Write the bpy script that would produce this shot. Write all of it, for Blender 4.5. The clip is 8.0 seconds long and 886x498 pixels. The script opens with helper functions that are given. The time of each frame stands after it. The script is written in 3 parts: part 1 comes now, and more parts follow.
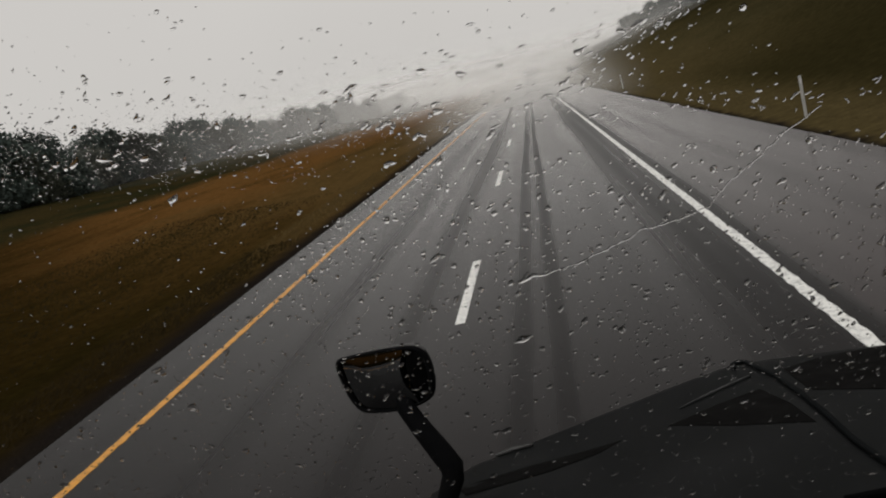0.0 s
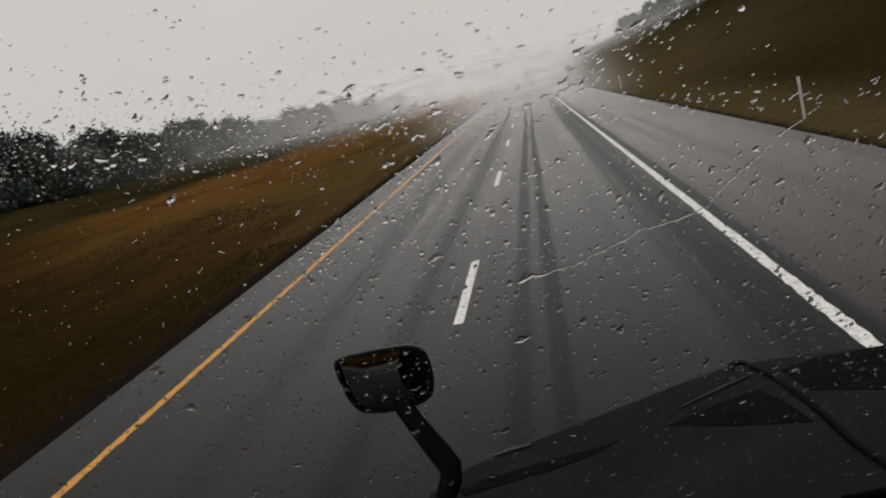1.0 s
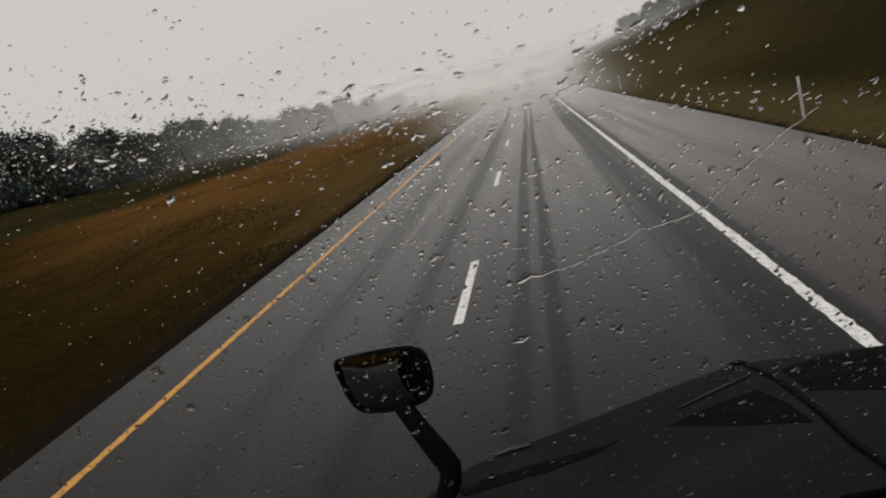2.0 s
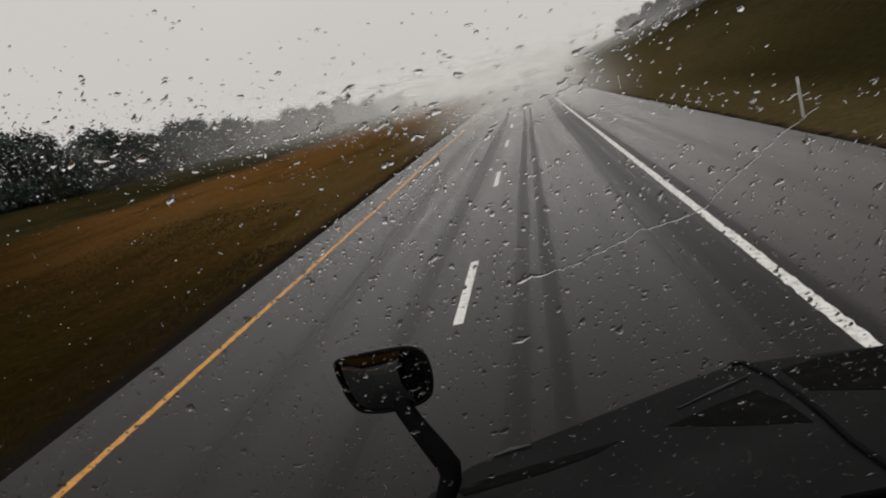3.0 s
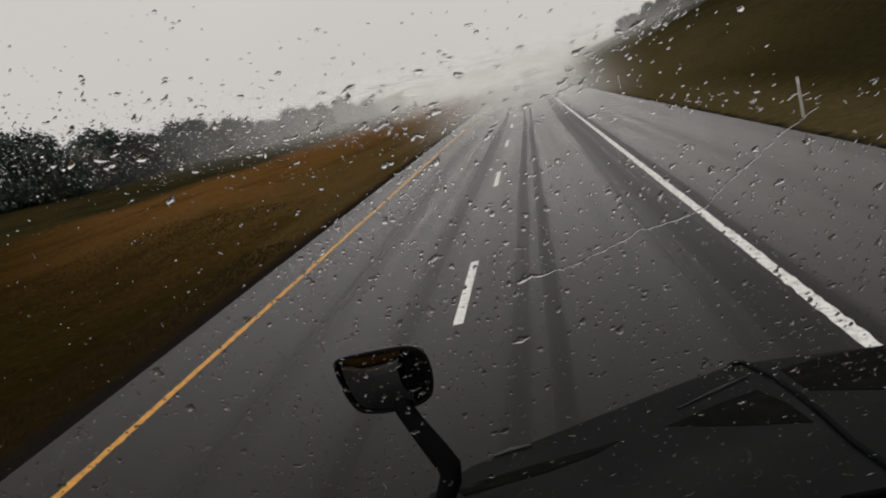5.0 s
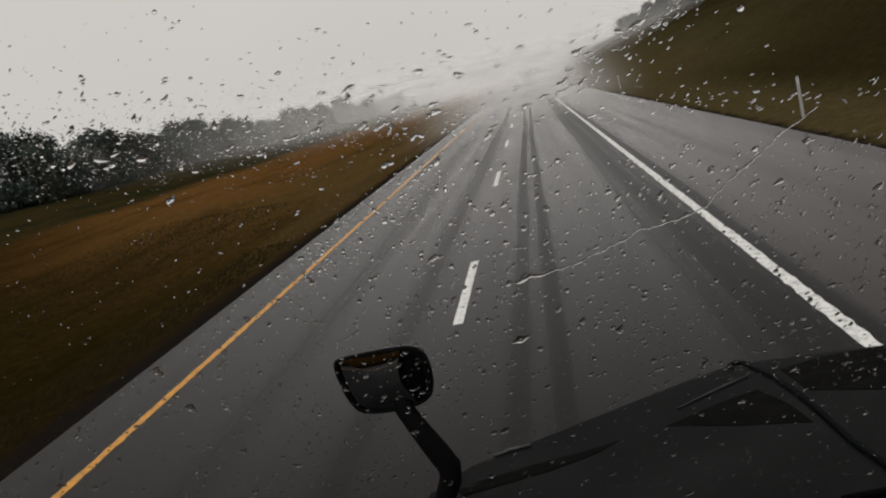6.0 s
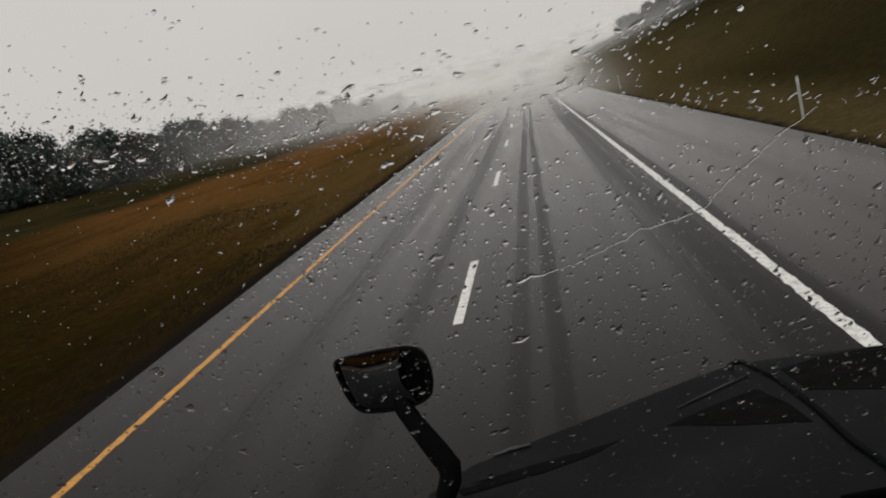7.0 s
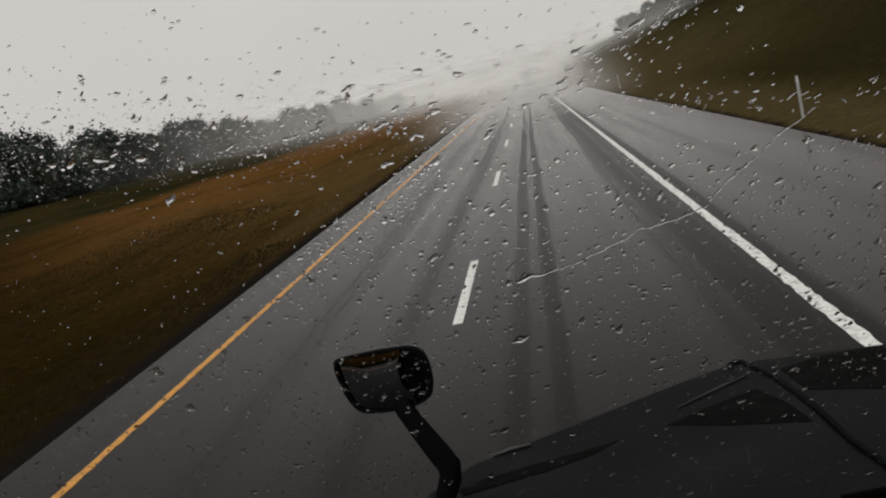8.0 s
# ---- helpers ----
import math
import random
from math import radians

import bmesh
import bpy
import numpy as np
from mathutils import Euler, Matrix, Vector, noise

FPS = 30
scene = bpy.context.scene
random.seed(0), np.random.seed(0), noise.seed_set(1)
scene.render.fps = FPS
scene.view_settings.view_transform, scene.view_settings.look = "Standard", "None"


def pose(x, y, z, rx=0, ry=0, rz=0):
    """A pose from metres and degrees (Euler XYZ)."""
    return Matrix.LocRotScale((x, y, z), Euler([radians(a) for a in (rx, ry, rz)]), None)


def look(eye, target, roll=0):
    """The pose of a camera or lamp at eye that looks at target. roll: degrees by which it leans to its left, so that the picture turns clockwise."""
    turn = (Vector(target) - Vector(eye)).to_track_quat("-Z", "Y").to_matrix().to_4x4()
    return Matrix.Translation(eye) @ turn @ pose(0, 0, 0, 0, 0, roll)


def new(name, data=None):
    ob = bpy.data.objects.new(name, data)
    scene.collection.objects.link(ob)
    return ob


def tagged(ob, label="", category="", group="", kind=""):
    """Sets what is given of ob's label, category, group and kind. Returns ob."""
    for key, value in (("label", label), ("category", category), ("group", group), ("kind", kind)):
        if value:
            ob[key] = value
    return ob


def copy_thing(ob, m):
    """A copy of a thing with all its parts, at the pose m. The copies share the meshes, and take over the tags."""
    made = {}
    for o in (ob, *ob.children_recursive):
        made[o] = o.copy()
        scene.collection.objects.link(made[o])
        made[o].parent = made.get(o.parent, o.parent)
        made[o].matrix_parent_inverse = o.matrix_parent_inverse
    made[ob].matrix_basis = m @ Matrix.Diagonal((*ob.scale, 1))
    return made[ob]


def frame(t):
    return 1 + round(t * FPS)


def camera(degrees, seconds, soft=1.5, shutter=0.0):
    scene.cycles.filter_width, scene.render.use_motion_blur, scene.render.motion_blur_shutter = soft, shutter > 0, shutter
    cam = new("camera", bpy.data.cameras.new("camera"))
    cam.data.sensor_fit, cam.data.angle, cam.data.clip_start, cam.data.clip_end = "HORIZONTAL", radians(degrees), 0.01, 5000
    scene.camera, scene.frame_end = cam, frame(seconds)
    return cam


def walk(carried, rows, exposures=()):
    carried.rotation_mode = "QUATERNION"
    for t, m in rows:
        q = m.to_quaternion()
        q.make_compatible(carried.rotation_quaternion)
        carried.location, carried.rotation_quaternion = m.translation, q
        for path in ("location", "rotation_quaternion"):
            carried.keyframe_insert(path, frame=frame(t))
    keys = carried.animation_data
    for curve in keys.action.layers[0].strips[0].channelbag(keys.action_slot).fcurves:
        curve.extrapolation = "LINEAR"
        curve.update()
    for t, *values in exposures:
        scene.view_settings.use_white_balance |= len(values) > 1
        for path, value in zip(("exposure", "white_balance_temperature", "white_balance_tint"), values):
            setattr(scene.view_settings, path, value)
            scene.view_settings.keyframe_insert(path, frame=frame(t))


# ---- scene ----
cam = camera(58.97, 8.0, soft=2.1)
EYE = Vector((0.0, 0.0, 2.672))


def aim(yaw, pitch, roll):
    """The seated camera, rigid in its bracket, with the bracket's small sway in degrees."""
    a, b = radians(yaw), radians(pitch)
    way = Vector((-math.sin(a) * math.cos(b), math.cos(a) * math.cos(b), math.sin(b)))
    return look(EYE, EYE + way * 10, roll)


YAW, PITCH, ROLL = 8.862, -10.641, -14.746
walk(cam, [
    (0.0, aim(YAW + 0.16, PITCH + 0.00, ROLL - 0.06)),
    (0.5, aim(YAW + 0.07, PITCH + 0.00, ROLL)),
    (1.0, aim(YAW + 0.05, PITCH - 0.02, ROLL + 0.03)),
    (1.5, aim(YAW + 0.04, PITCH - 0.03, ROLL + 0.03)),
    (3.0, aim(YAW, PITCH, ROLL)),
    (4.0, aim(YAW, PITCH, ROLL)),
    (5.0, aim(YAW, PITCH, ROLL)),
    (6.5, aim(YAW - 0.01, PITCH - 0.02, ROLL - 0.02)),
    (8.0, aim(YAW - 0.02, PITCH - 0.04, ROLL - 0.05)),
], exposures=[(0.0, 0.0), (8.0, 0.0)])

# ---- world and light: rain overcast ----
SUN_EL, SUN_AZ = radians(52), radians(200)
world = bpy.data.worlds.new("overcast")
scene.world = world
world.use_nodes = True
wn, wl = world.node_tree.nodes, world.node_tree.links
sky = wn.new("ShaderNodeTexSky")
sky.sky_type, sky.sun_disc, sky.sun_elevation, sky.sun_rotation = "NISHITA", False, SUN_EL, SUN_AZ
sky.air_density, sky.dust_density = 1.0, 6.0
skyscale = wn.new("ShaderNodeVectorMath")
skyscale.operation = "SCALE"
skyscale.inputs["Scale"].default_value = 0.08
grey = wn.new("ShaderNodeHueSaturation")
grey.inputs["Saturation"].default_value = 0.06
cloud = wn.new("ShaderNodeTexNoise")
cloud.inputs["Scale"].default_value, cloud.inputs["Detail"].default_value = 1.3, 3
cloudramp = wn.new("ShaderNodeMapRange")
cloudramp.inputs["To Min"].default_value, cloudramp.inputs["To Max"].default_value = 0.90, 1.08
deck = wn.new("ShaderNodeVectorMath")
deck.operation = "SCALE"
deck.inputs[0].default_value = (0.649, 0.626, 0.598)
blend = wn.new("ShaderNodeMix")
blend.data_type = "RGBA"
blend.inputs["Factor"].default_value = 0.88
coord = wn.new("ShaderNodeTexCoord")
wl.new(coord.outputs["Generated"], cloud.inputs["Vector"])
wl.new(cloud.outputs["Fac"], cloudramp.inputs["Value"])
wl.new(cloudramp.outputs["Result"], deck.inputs["Scale"])
wl.new(sky.outputs["Color"], skyscale.inputs[0])
wl.new(skyscale.outputs["Vector"], grey.inputs["Color"])
wl.new(grey.outputs["Color"], blend.inputs["A"])
wl.new(deck.outputs["Vector"], blend.inputs["B"])
wl.new(blend.outputs["Result"], wn["Background"].inputs["Color"])
wn["Background"].inputs["Strength"].default_value = 1.0

sun = new("sun", bpy.data.lights.new("sun", "SUN"))
sun.data.energy, sun.data.angle, sun.data.color = 0.5, radians(30), (1.0, 0.97, 0.93)
sun.matrix_world = look((0, 0, 60), Vector((0, 0, 60)) - Vector((math.sin(SUN_AZ) * math.cos(SUN_EL), math.cos(SUN_AZ) * math.cos(SUN_EL), math.sin(SUN_EL))))
scene.cycles.transparent_max_bounces = 32


# ---- materials ----
class Mat:
    """A small builder round one node material."""

    def __init__(self, name):
        self.m = bpy.data.materials.new(name)
        self.m.use_nodes = True
        self.n, self.l = self.m.node_tree.nodes, self.m.node_tree.links
        self.b = self.n["Principled BSDF"]
        self.co = self.n.new("ShaderNodeTexCoord").outputs["Object"]

    def put(self, value, socket):
        if isinstance(value, bpy.types.NodeSocket):
            self.l.new(value, socket)
        elif isinstance(value, tuple) and len(value) == 3 and socket.type == "RGBA":
            socket.default_value = (*value, 1)
        else:
            socket.default_value = value

    def set(self, **k):
        for key, value in k.items():
            self.put(value, self.b.inputs[key.replace("_", " ")])
        return self

    def scaled(self, s, vec=None):
        n = self.n.new("ShaderNodeMapping")
        n.inputs["Scale"].default_value = s
        self.l.new(vec or self.co, n.inputs["Vector"])
        return n.outputs["Vector"]

    def noise(self, scale, detail=4.0, rough=0.6, stretch=None):
        n = self.n.new("ShaderNodeTexNoise")
        n.inputs["Scale"].default_value, n.inputs["Detail"].default_value, n.inputs["Roughness"].default_value = scale, detail, rough
        self.l.new(self.scaled(stretch) if stretch else self.co, n.inputs["Vector"])
        return n.outputs["Fac"]

    def ramp(self, fac, *stops):
        n = self.n.new("ShaderNodeValToRGB")
        el = n.color_ramp.elements
        while len(el) < len(stops):
            el.new(0.5)
        for e, (p, c) in zip(el, stops):
            e.position, e.color = p, (*c, 1) if isinstance(c, tuple) else (c, c, c, 1)
        self.put(fac, n.inputs["Fac"])
        return n.outputs["Color"]

    def mix(self, fac, a, b):
        n = self.n.new("ShaderNodeMix")
        n.data_type = "RGBA"
        self.put(fac, n.inputs["Factor"])
        self.put(a, n.inputs["A"])
        self.put(b, n.inputs["B"])
        return n.outputs["Result"]

    def span(self, v, a, b, c=0.0, d=1.0, smooth=True):
        n = self.n.new("ShaderNodeMapRange")
        n.interpolation_type = "SMOOTHSTEP" if smooth else "LINEAR"
        for key, value in zip(("Value", "From Min", "From Max", "To Min", "To Max"), (v, a, b, c, d)):
            self.put(value, n.inputs[key])
        return n.outputs["Result"]

    def math(self, op, a, b=0.0):
        n = self.n.new("ShaderNodeMath")
        n.operation = op
        self.put(a, n.inputs[0])
        self.put(b, n.inputs[1])
        return n.outputs[0]

    def axis(self, k):
        n = self.n.new("ShaderNodeSeparateXYZ")
        self.l.new(self.co, n.inputs[0])
        return n.outputs[k]

    def bump(self, height, strength=0.3, dist=0.01):
        n = self.n.new("ShaderNodeBump")
        n.inputs["Strength"].default_value, n.inputs["Distance"].default_value = strength, dist
        self.l.new(height, n.inputs["Height"])
        self.l.new(n.outputs["Normal"], self.b.inputs["Normal"])
        return self


def band(m, x, lo, hi, soft):
    """One between lo and hi along x, falling off over soft."""
    return m.math("MULTIPLY", m.span(x, lo - soft, lo + soft), m.span(x, hi - soft, hi + soft, 1.0, 0.0))


def make_asphalt():
    m = Mat("wet_asphalt")
    x = m.axis(0)
    wob = m.math("MULTIPLY", m.math("SUBTRACT", m.noise(1.0, 3, stretch=(0.6, 0.05, 1)), 0.5), 0.35)
    xw = m.math("ADD", x, wob)
    grain = m.noise(70, 3, 0.7)
    streak = m.noise(1.0, 2, 0.5, stretch=(2.2, 0.02, 1))
    blot = m.noise(0.5, 4, 0.6, stretch=(1, 0.3, 1))
    lanes = m.mix(m.ramp(grain, (0.3, 0.0), (0.7, 1.0)), (0.0040, 0.0032, 0.0033), (0.0086, 0.0069, 0.0071))
    shoulder = m.mix(m.ramp(grain, (0.3, 0.0), (0.7, 1.0)), (0.018, 0.0134, 0.0131), (0.040, 0.0300, 0.0293))
    shoulder = m.mix(m.span(streak, 0.42, 0.62, 0.0, 0.45), shoulder, (0.020, 0.0158, 0.0155))
    col = m.mix(m.span(xw, 2.36, 2.50), lanes, shoulder)
    # Lens vignette painted in: left lane colour darkened, its gloss cut below.
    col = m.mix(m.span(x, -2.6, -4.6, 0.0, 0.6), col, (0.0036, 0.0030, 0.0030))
    track = m.math("ADD", m.math("ADD", m.math("MULTIPLY", band(m, xw, 2.16, 2.38, 0.06), 0.8), m.math("ADD", band(m, xw, -0.80, -0.58, 0.07), band(m, xw, -0.42, -0.22, 0.08))),
                   m.math("ADD", m.math("MULTIPLY", band(m, xw, 1.15, 2.2, 0.16), 0.9), m.math("ADD", m.math("MULTIPLY", band(m, xw, -2.4, -1.85, 0.2), 0.65), m.math("MULTIPLY", band(m, xw, -3.9, -3.3, 0.2), 0.45))))
    worn = m.math("MULTIPLY", m.math("MINIMUM", track, 1.0), m.span(streak, 0.25, 0.6, 0.55, 1.0))
    col = m.mix(m.math("MULTIPLY", worn, 0.48), col, (0.0045, 0.0043, 0.0043))
    col = m.mix(m.span(blot, 0.55, 0.8, 0.0, 0.25), col, (0.0065, 0.0060, 0.0060))
    rough = m.math("ADD", m.span(streak, 0.3, 0.7, 0.17, 0.23), m.math("MULTIPLY", worn, 0.12))
    # Gloss falls leftwards for the painted vignette, and in the worn tracks.
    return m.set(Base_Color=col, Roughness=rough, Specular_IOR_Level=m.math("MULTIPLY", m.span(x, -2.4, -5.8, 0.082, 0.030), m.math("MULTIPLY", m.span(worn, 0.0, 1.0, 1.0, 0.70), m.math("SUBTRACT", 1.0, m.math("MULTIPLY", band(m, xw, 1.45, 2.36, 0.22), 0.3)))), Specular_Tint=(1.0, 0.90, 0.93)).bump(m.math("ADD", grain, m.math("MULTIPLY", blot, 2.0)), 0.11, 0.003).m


def make_paint(name, colour, worn):
    m = Mat(name)
    wear = m.noise(9, 6, 0.75)
    fine = m.noise(90, 2)
    col = m.mix(m.span(wear, 0.44, 0.66, 0.0, 0.85), colour, worn)
    return m.set(Base_Color=col, Roughness=m.span(fine, 0.3, 0.7, 0.35, 0.6)).bump(fine, 0.25, 0.002).m


def make_ground():
    m = Mat("autumn_grass")
    x = m.axis(0)
    wob = m.math("MULTIPLY", m.math("SUBTRACT", m.noise(0.12, 4, 0.6, stretch=(1, 0.45, 1)), 0.5), 12.0)
    edge = m.math("MULTIPLY", m.math("SUBTRACT", m.noise(1.2, 3), 0.5), 0.8)
    xe = m.math("ADD", x, edge)
    xw = m.math("ADD", x, wob)
    tuft = m.noise(3.5, 6, 0.7)
    patch = m.noise(0.22, 4, 0.65, stretch=(1, 0.5, 1))
    olive = m.ramp(tuft, (0.25, (0.010, 0.0080, 0.0030)), (0.6, (0.022, 0.0165, 0.0055)), (0.8, (0.038, 0.028, 0.0090)))
    rust = m.ramp(tuft, (0.25, (0.074, 0.0345, 0.0106)), (0.55, (0.124, 0.0620, 0.0193)), (0.8, (0.170, 0.091, 0.0300)))
    tan = m.ramp(tuft, (0.25, (0.010, 0.0068, 0.0023)), (0.6, (0.019, 0.0128, 0.0040)), (0.8, (0.034, 0.023, 0.0078)))
    sage = m.mix(m.span(patch, 0.42, 0.58), m.ramp(tuft, (0.3, (0.011, 0.0112, 0.0052)), (0.7, (0.028, 0.0265, 0.0115))), m.ramp(tuft, (0.3, (0.018, 0.014, 0.006)), (0.7, (0.046, 0.034, 0.013))))
    pale = m.noise(0.09, 3, 0.6, stretch=(1, 0.35, 1))
    straw = m.ramp(tuft, (0.25, (0.042, 0.032, 0.0140)), (0.6, (0.078, 0.060, 0.0260)), (0.8, (0.115, 0.088, 0.0390)))
    hill = m.ramp(tuft, (0.25, (0.025, 0.0210, 0.0095)), (0.6, (0.056, 0.0460, 0.0210)), (0.8, (0.082, 0.066, 0.030)))
    umber = m.ramp(tuft, (0.25, (0.044, 0.0236, 0.0074)), (0.6, (0.092, 0.0506, 0.0159)), (0.8, (0.136, 0.077, 0.0247)))
    left = m.mix(m.span(xw, -19, -13), rust, umber)
    left = m.mix(m.span(xw, -11.5, -8, 0.0, 0.7), left, olive)
    left = m.mix(m.math("MULTIPLY", m.span(patch, 0.36, 0.46, 1.0, 0.0), 0.4), left, olive)
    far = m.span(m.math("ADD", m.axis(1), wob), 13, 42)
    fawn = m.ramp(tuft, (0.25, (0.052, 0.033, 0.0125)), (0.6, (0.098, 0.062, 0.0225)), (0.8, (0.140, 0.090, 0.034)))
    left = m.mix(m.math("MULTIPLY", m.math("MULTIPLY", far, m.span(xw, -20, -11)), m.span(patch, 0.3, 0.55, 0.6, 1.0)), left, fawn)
    swathe = m.noise(0.55, 4, 0.65, stretch=(1, 0.12, 1))
    left = m.mix(m.span(swathe, 0.50, 0.66, 0.0, 0.4), left, olive)
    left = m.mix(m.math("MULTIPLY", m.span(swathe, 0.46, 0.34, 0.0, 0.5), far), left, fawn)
    # View-dependent near shade painted in: left grass darkened ahead, close to the truck.
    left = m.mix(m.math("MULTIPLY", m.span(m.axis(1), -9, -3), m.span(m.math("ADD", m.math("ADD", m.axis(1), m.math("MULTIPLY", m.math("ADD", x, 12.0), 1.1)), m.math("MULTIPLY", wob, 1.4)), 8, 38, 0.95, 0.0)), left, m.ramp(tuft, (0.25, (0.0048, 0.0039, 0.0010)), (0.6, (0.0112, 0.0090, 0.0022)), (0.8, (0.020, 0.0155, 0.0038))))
    left = m.mix(m.span(xe, -31, -28, 1.0, 0.0), left, sage)
    # The verge's colour is darkened close by for that near shade too.
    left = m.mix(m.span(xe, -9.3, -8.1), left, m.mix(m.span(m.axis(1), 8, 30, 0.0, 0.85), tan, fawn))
    gravel = m.ramp(m.noise(26, 4, 0.7), (0.3, (0.0060, 0.0050, 0.0044)), (0.8, (0.020, 0.0165, 0.0140)))
    left = m.mix(m.span(xe, -7.4, -6.5), left, gravel)
    right = m.mix(m.math("MAXIMUM", m.span(xw, 9, 17), 0.0), straw, hill)
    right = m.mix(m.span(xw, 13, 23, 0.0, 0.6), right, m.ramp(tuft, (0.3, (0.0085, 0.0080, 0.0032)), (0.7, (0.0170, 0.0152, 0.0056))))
    right = m.mix(m.math("MULTIPLY", m.span(patch, 0.5, 0.66), 0.35), right, straw)
    right = m.mix(m.span(xe, 5.6, 6.0, 1.0, 0.0), right, gravel)
    right = m.mix(m.span(pale, 0.52, 0.68, 0.0, 0.55), right, m.ramp(tuft, (0.3, (0.034, 0.027, 0.011)), (0.7, (0.080, 0.063, 0.026))))
    right = m.mix(m.span(pale, 0.46, 0.34, 0.0, 0.35), right, m.ramp(tuft, (0.3, (0.007, 0.0072, 0.0026)), (0.7, (0.018, 0.017, 0.0060))))
    # Embankment painted darker close by, in place of haze lightening its far part.
    near_shade = m.math("MULTIPLY", m.span(m.math("ADD", m.axis(1), m.math("MULTIPLY", wob, 1.5)), 62, 24), m.span(xe, 6.8, 9.0))
    right = m.mix(m.math("MULTIPLY", m.math("MAXIMUM", near_shade, m.span(xw, 16, 28)), 0.76), right, m.ramp(tuft, (0.3, (0.0074, 0.0074, 0.0026)), (0.7, (0.0138, 0.0132, 0.0045))))
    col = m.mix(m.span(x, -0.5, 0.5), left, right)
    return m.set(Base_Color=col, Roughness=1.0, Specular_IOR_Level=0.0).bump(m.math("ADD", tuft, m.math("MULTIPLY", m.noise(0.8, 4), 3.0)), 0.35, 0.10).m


def make_blades(name, a, b):
    m = Mat(name)
    r = m.n.new("ShaderNodeNewGeometry").outputs["Random Per Island"]
    return m.set(Base_Color=m.ramp(r, (0.0, a), (1.0, b)), Roughness=0.9, Specular_IOR_Level=0.02).m


def make_leaf(name, a, b, c):
    m = Mat(name)
    r = m.n.new("ShaderNodeNewGeometry").outputs["Random Per Island"]
    o = m.n.new("ShaderNodeObjectInfo").outputs["Random"]
    tint = m.mix(m.math("MULTIPLY", o, 0.6), m.ramp(r, (0.0, a), (1.0, b)), c)
    return m.set(Base_Color=tint, Roughness=0.8, Specular_IOR_Level=0.25).m


def make_bark():
    m = Mat("wet_bark")
    g = m.noise(6, 6, 0.7, stretch=(4, 4, 0.7))
    return m.set(Base_Color=m.ramp(g, (0.3, (0.018, 0.015, 0.012)), (0.75, (0.075, 0.064, 0.052))), Roughness=0.85).bump(g, 0.7, 0.03).m


def make_plain(name, lo, hi, rough, metal=0.0, scale=40, bump=0.1, **k):
    m = Mat(name)
    g = m.noise(scale, 4)
    s = m.noise(scale * 0.08, 4)
    col = m.mix(m.span(s, 0.3, 0.7, 0.0, 0.5), m.ramp(g, (0.3, lo), (0.7, hi)), lo)
    return m.set(Base_Color=col, Roughness=m.span(s, 0.3, 0.7, rough * 0.85, min(1.0, rough * 1.2)), Metallic=metal, **k).bump(g, bump, 0.002).m


def make_clear(name, ior, tint=(1, 1, 1)):
    m = Mat(name)
    return m.set(Base_Color=tint, Roughness=0.0, IOR=ior, Transmission_Weight=1.0).m


def make_mist(name, density, top):
    """Rain mist: lets most light pass and scatters the sky's light from above; thin at the ground and at its upper edge."""
    m = Mat(name)
    uv = m.n.new("ShaderNodeUVMap")
    sep = m.n.new("ShaderNodeSeparateXYZ")
    m.l.new(uv.outputs["UV"], sep.inputs[0])
    up = m.n.new("ShaderNodeCombineXYZ")
    up.inputs["Z"].default_value = 1.0
    down = m.n.new("ShaderNodeCombineXYZ")
    down.inputs["Z"].default_value = -1.0
    d, t, add = m.n.new("ShaderNodeBsdfDiffuse"), m.n.new("ShaderNodeBsdfTranslucent"), m.n.new("ShaderNodeAddShader")
    clear, mixed = m.n.new("ShaderNodeBsdfTransparent"), m.n.new("ShaderNodeMixShader")
    for s, normal in ((d, up), (t, down)):
        s.inputs["Color"].default_value = (0.80, 0.79, 0.77, 1)
        m.l.new(normal.outputs[0], s.inputs["Normal"])
    m.l.new(d.outputs[0], add.inputs[0])
    m.l.new(t.outputs[0], add.inputs[1])
    drift = m.noise(0.03, 3, stretch=(1, 1, 2))
    rise = m.math("MULTIPLY", m.span(sep.outputs[1], 0.0, 1.3), m.span(sep.outputs[1], 0.3 * top, top, 1.0, 0.0))
    low = m.math("MULTIPLY", m.math("MULTIPLY", m.span(sep.outputs[0], 0.0, 1.0), rise), density)
    m.l.new(m.math("MULTIPLY", low, m.span(drift, 0.3, 0.7, 0.8, 1.15)), mixed.inputs[0])
    m.l.new(clear.outputs[0], mixed.inputs[1])
    m.l.new(add.outputs[0], mixed.inputs[2])
    m.l.new(mixed.outputs[0], m.n["Material Output"].inputs["Surface"])
    return m.m


ASPHALT = make_asphalt()
WHITE_PAINT = make_paint("white_road_paint", (0.88, 0.88, 0.85), (0.36, 0.36, 0.35))
YELLOW_PAINT = make_paint("yellow_road_paint", (0.72, 0.32, 0.018), (0.36, 0.16, 0.018))
GROUND = make_ground()
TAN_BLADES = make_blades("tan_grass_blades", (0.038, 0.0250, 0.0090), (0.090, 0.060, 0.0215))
# Darkened copy of the tan blades, with near shade put into their colour.
SHADED_TAN_BLADES = make_blades("shaded_tan_grass_blades", (0.0095, 0.0066, 0.0023), (0.022, 0.0150, 0.0050))
STRAW_BLADES = make_blades("straw_grass_blades", (0.048, 0.037, 0.016), (0.080, 0.061, 0.026))
RUST_BLADES = make_blades("rust_grass_blades", (0.086, 0.041, 0.0105), (0.142, 0.070, 0.0185))
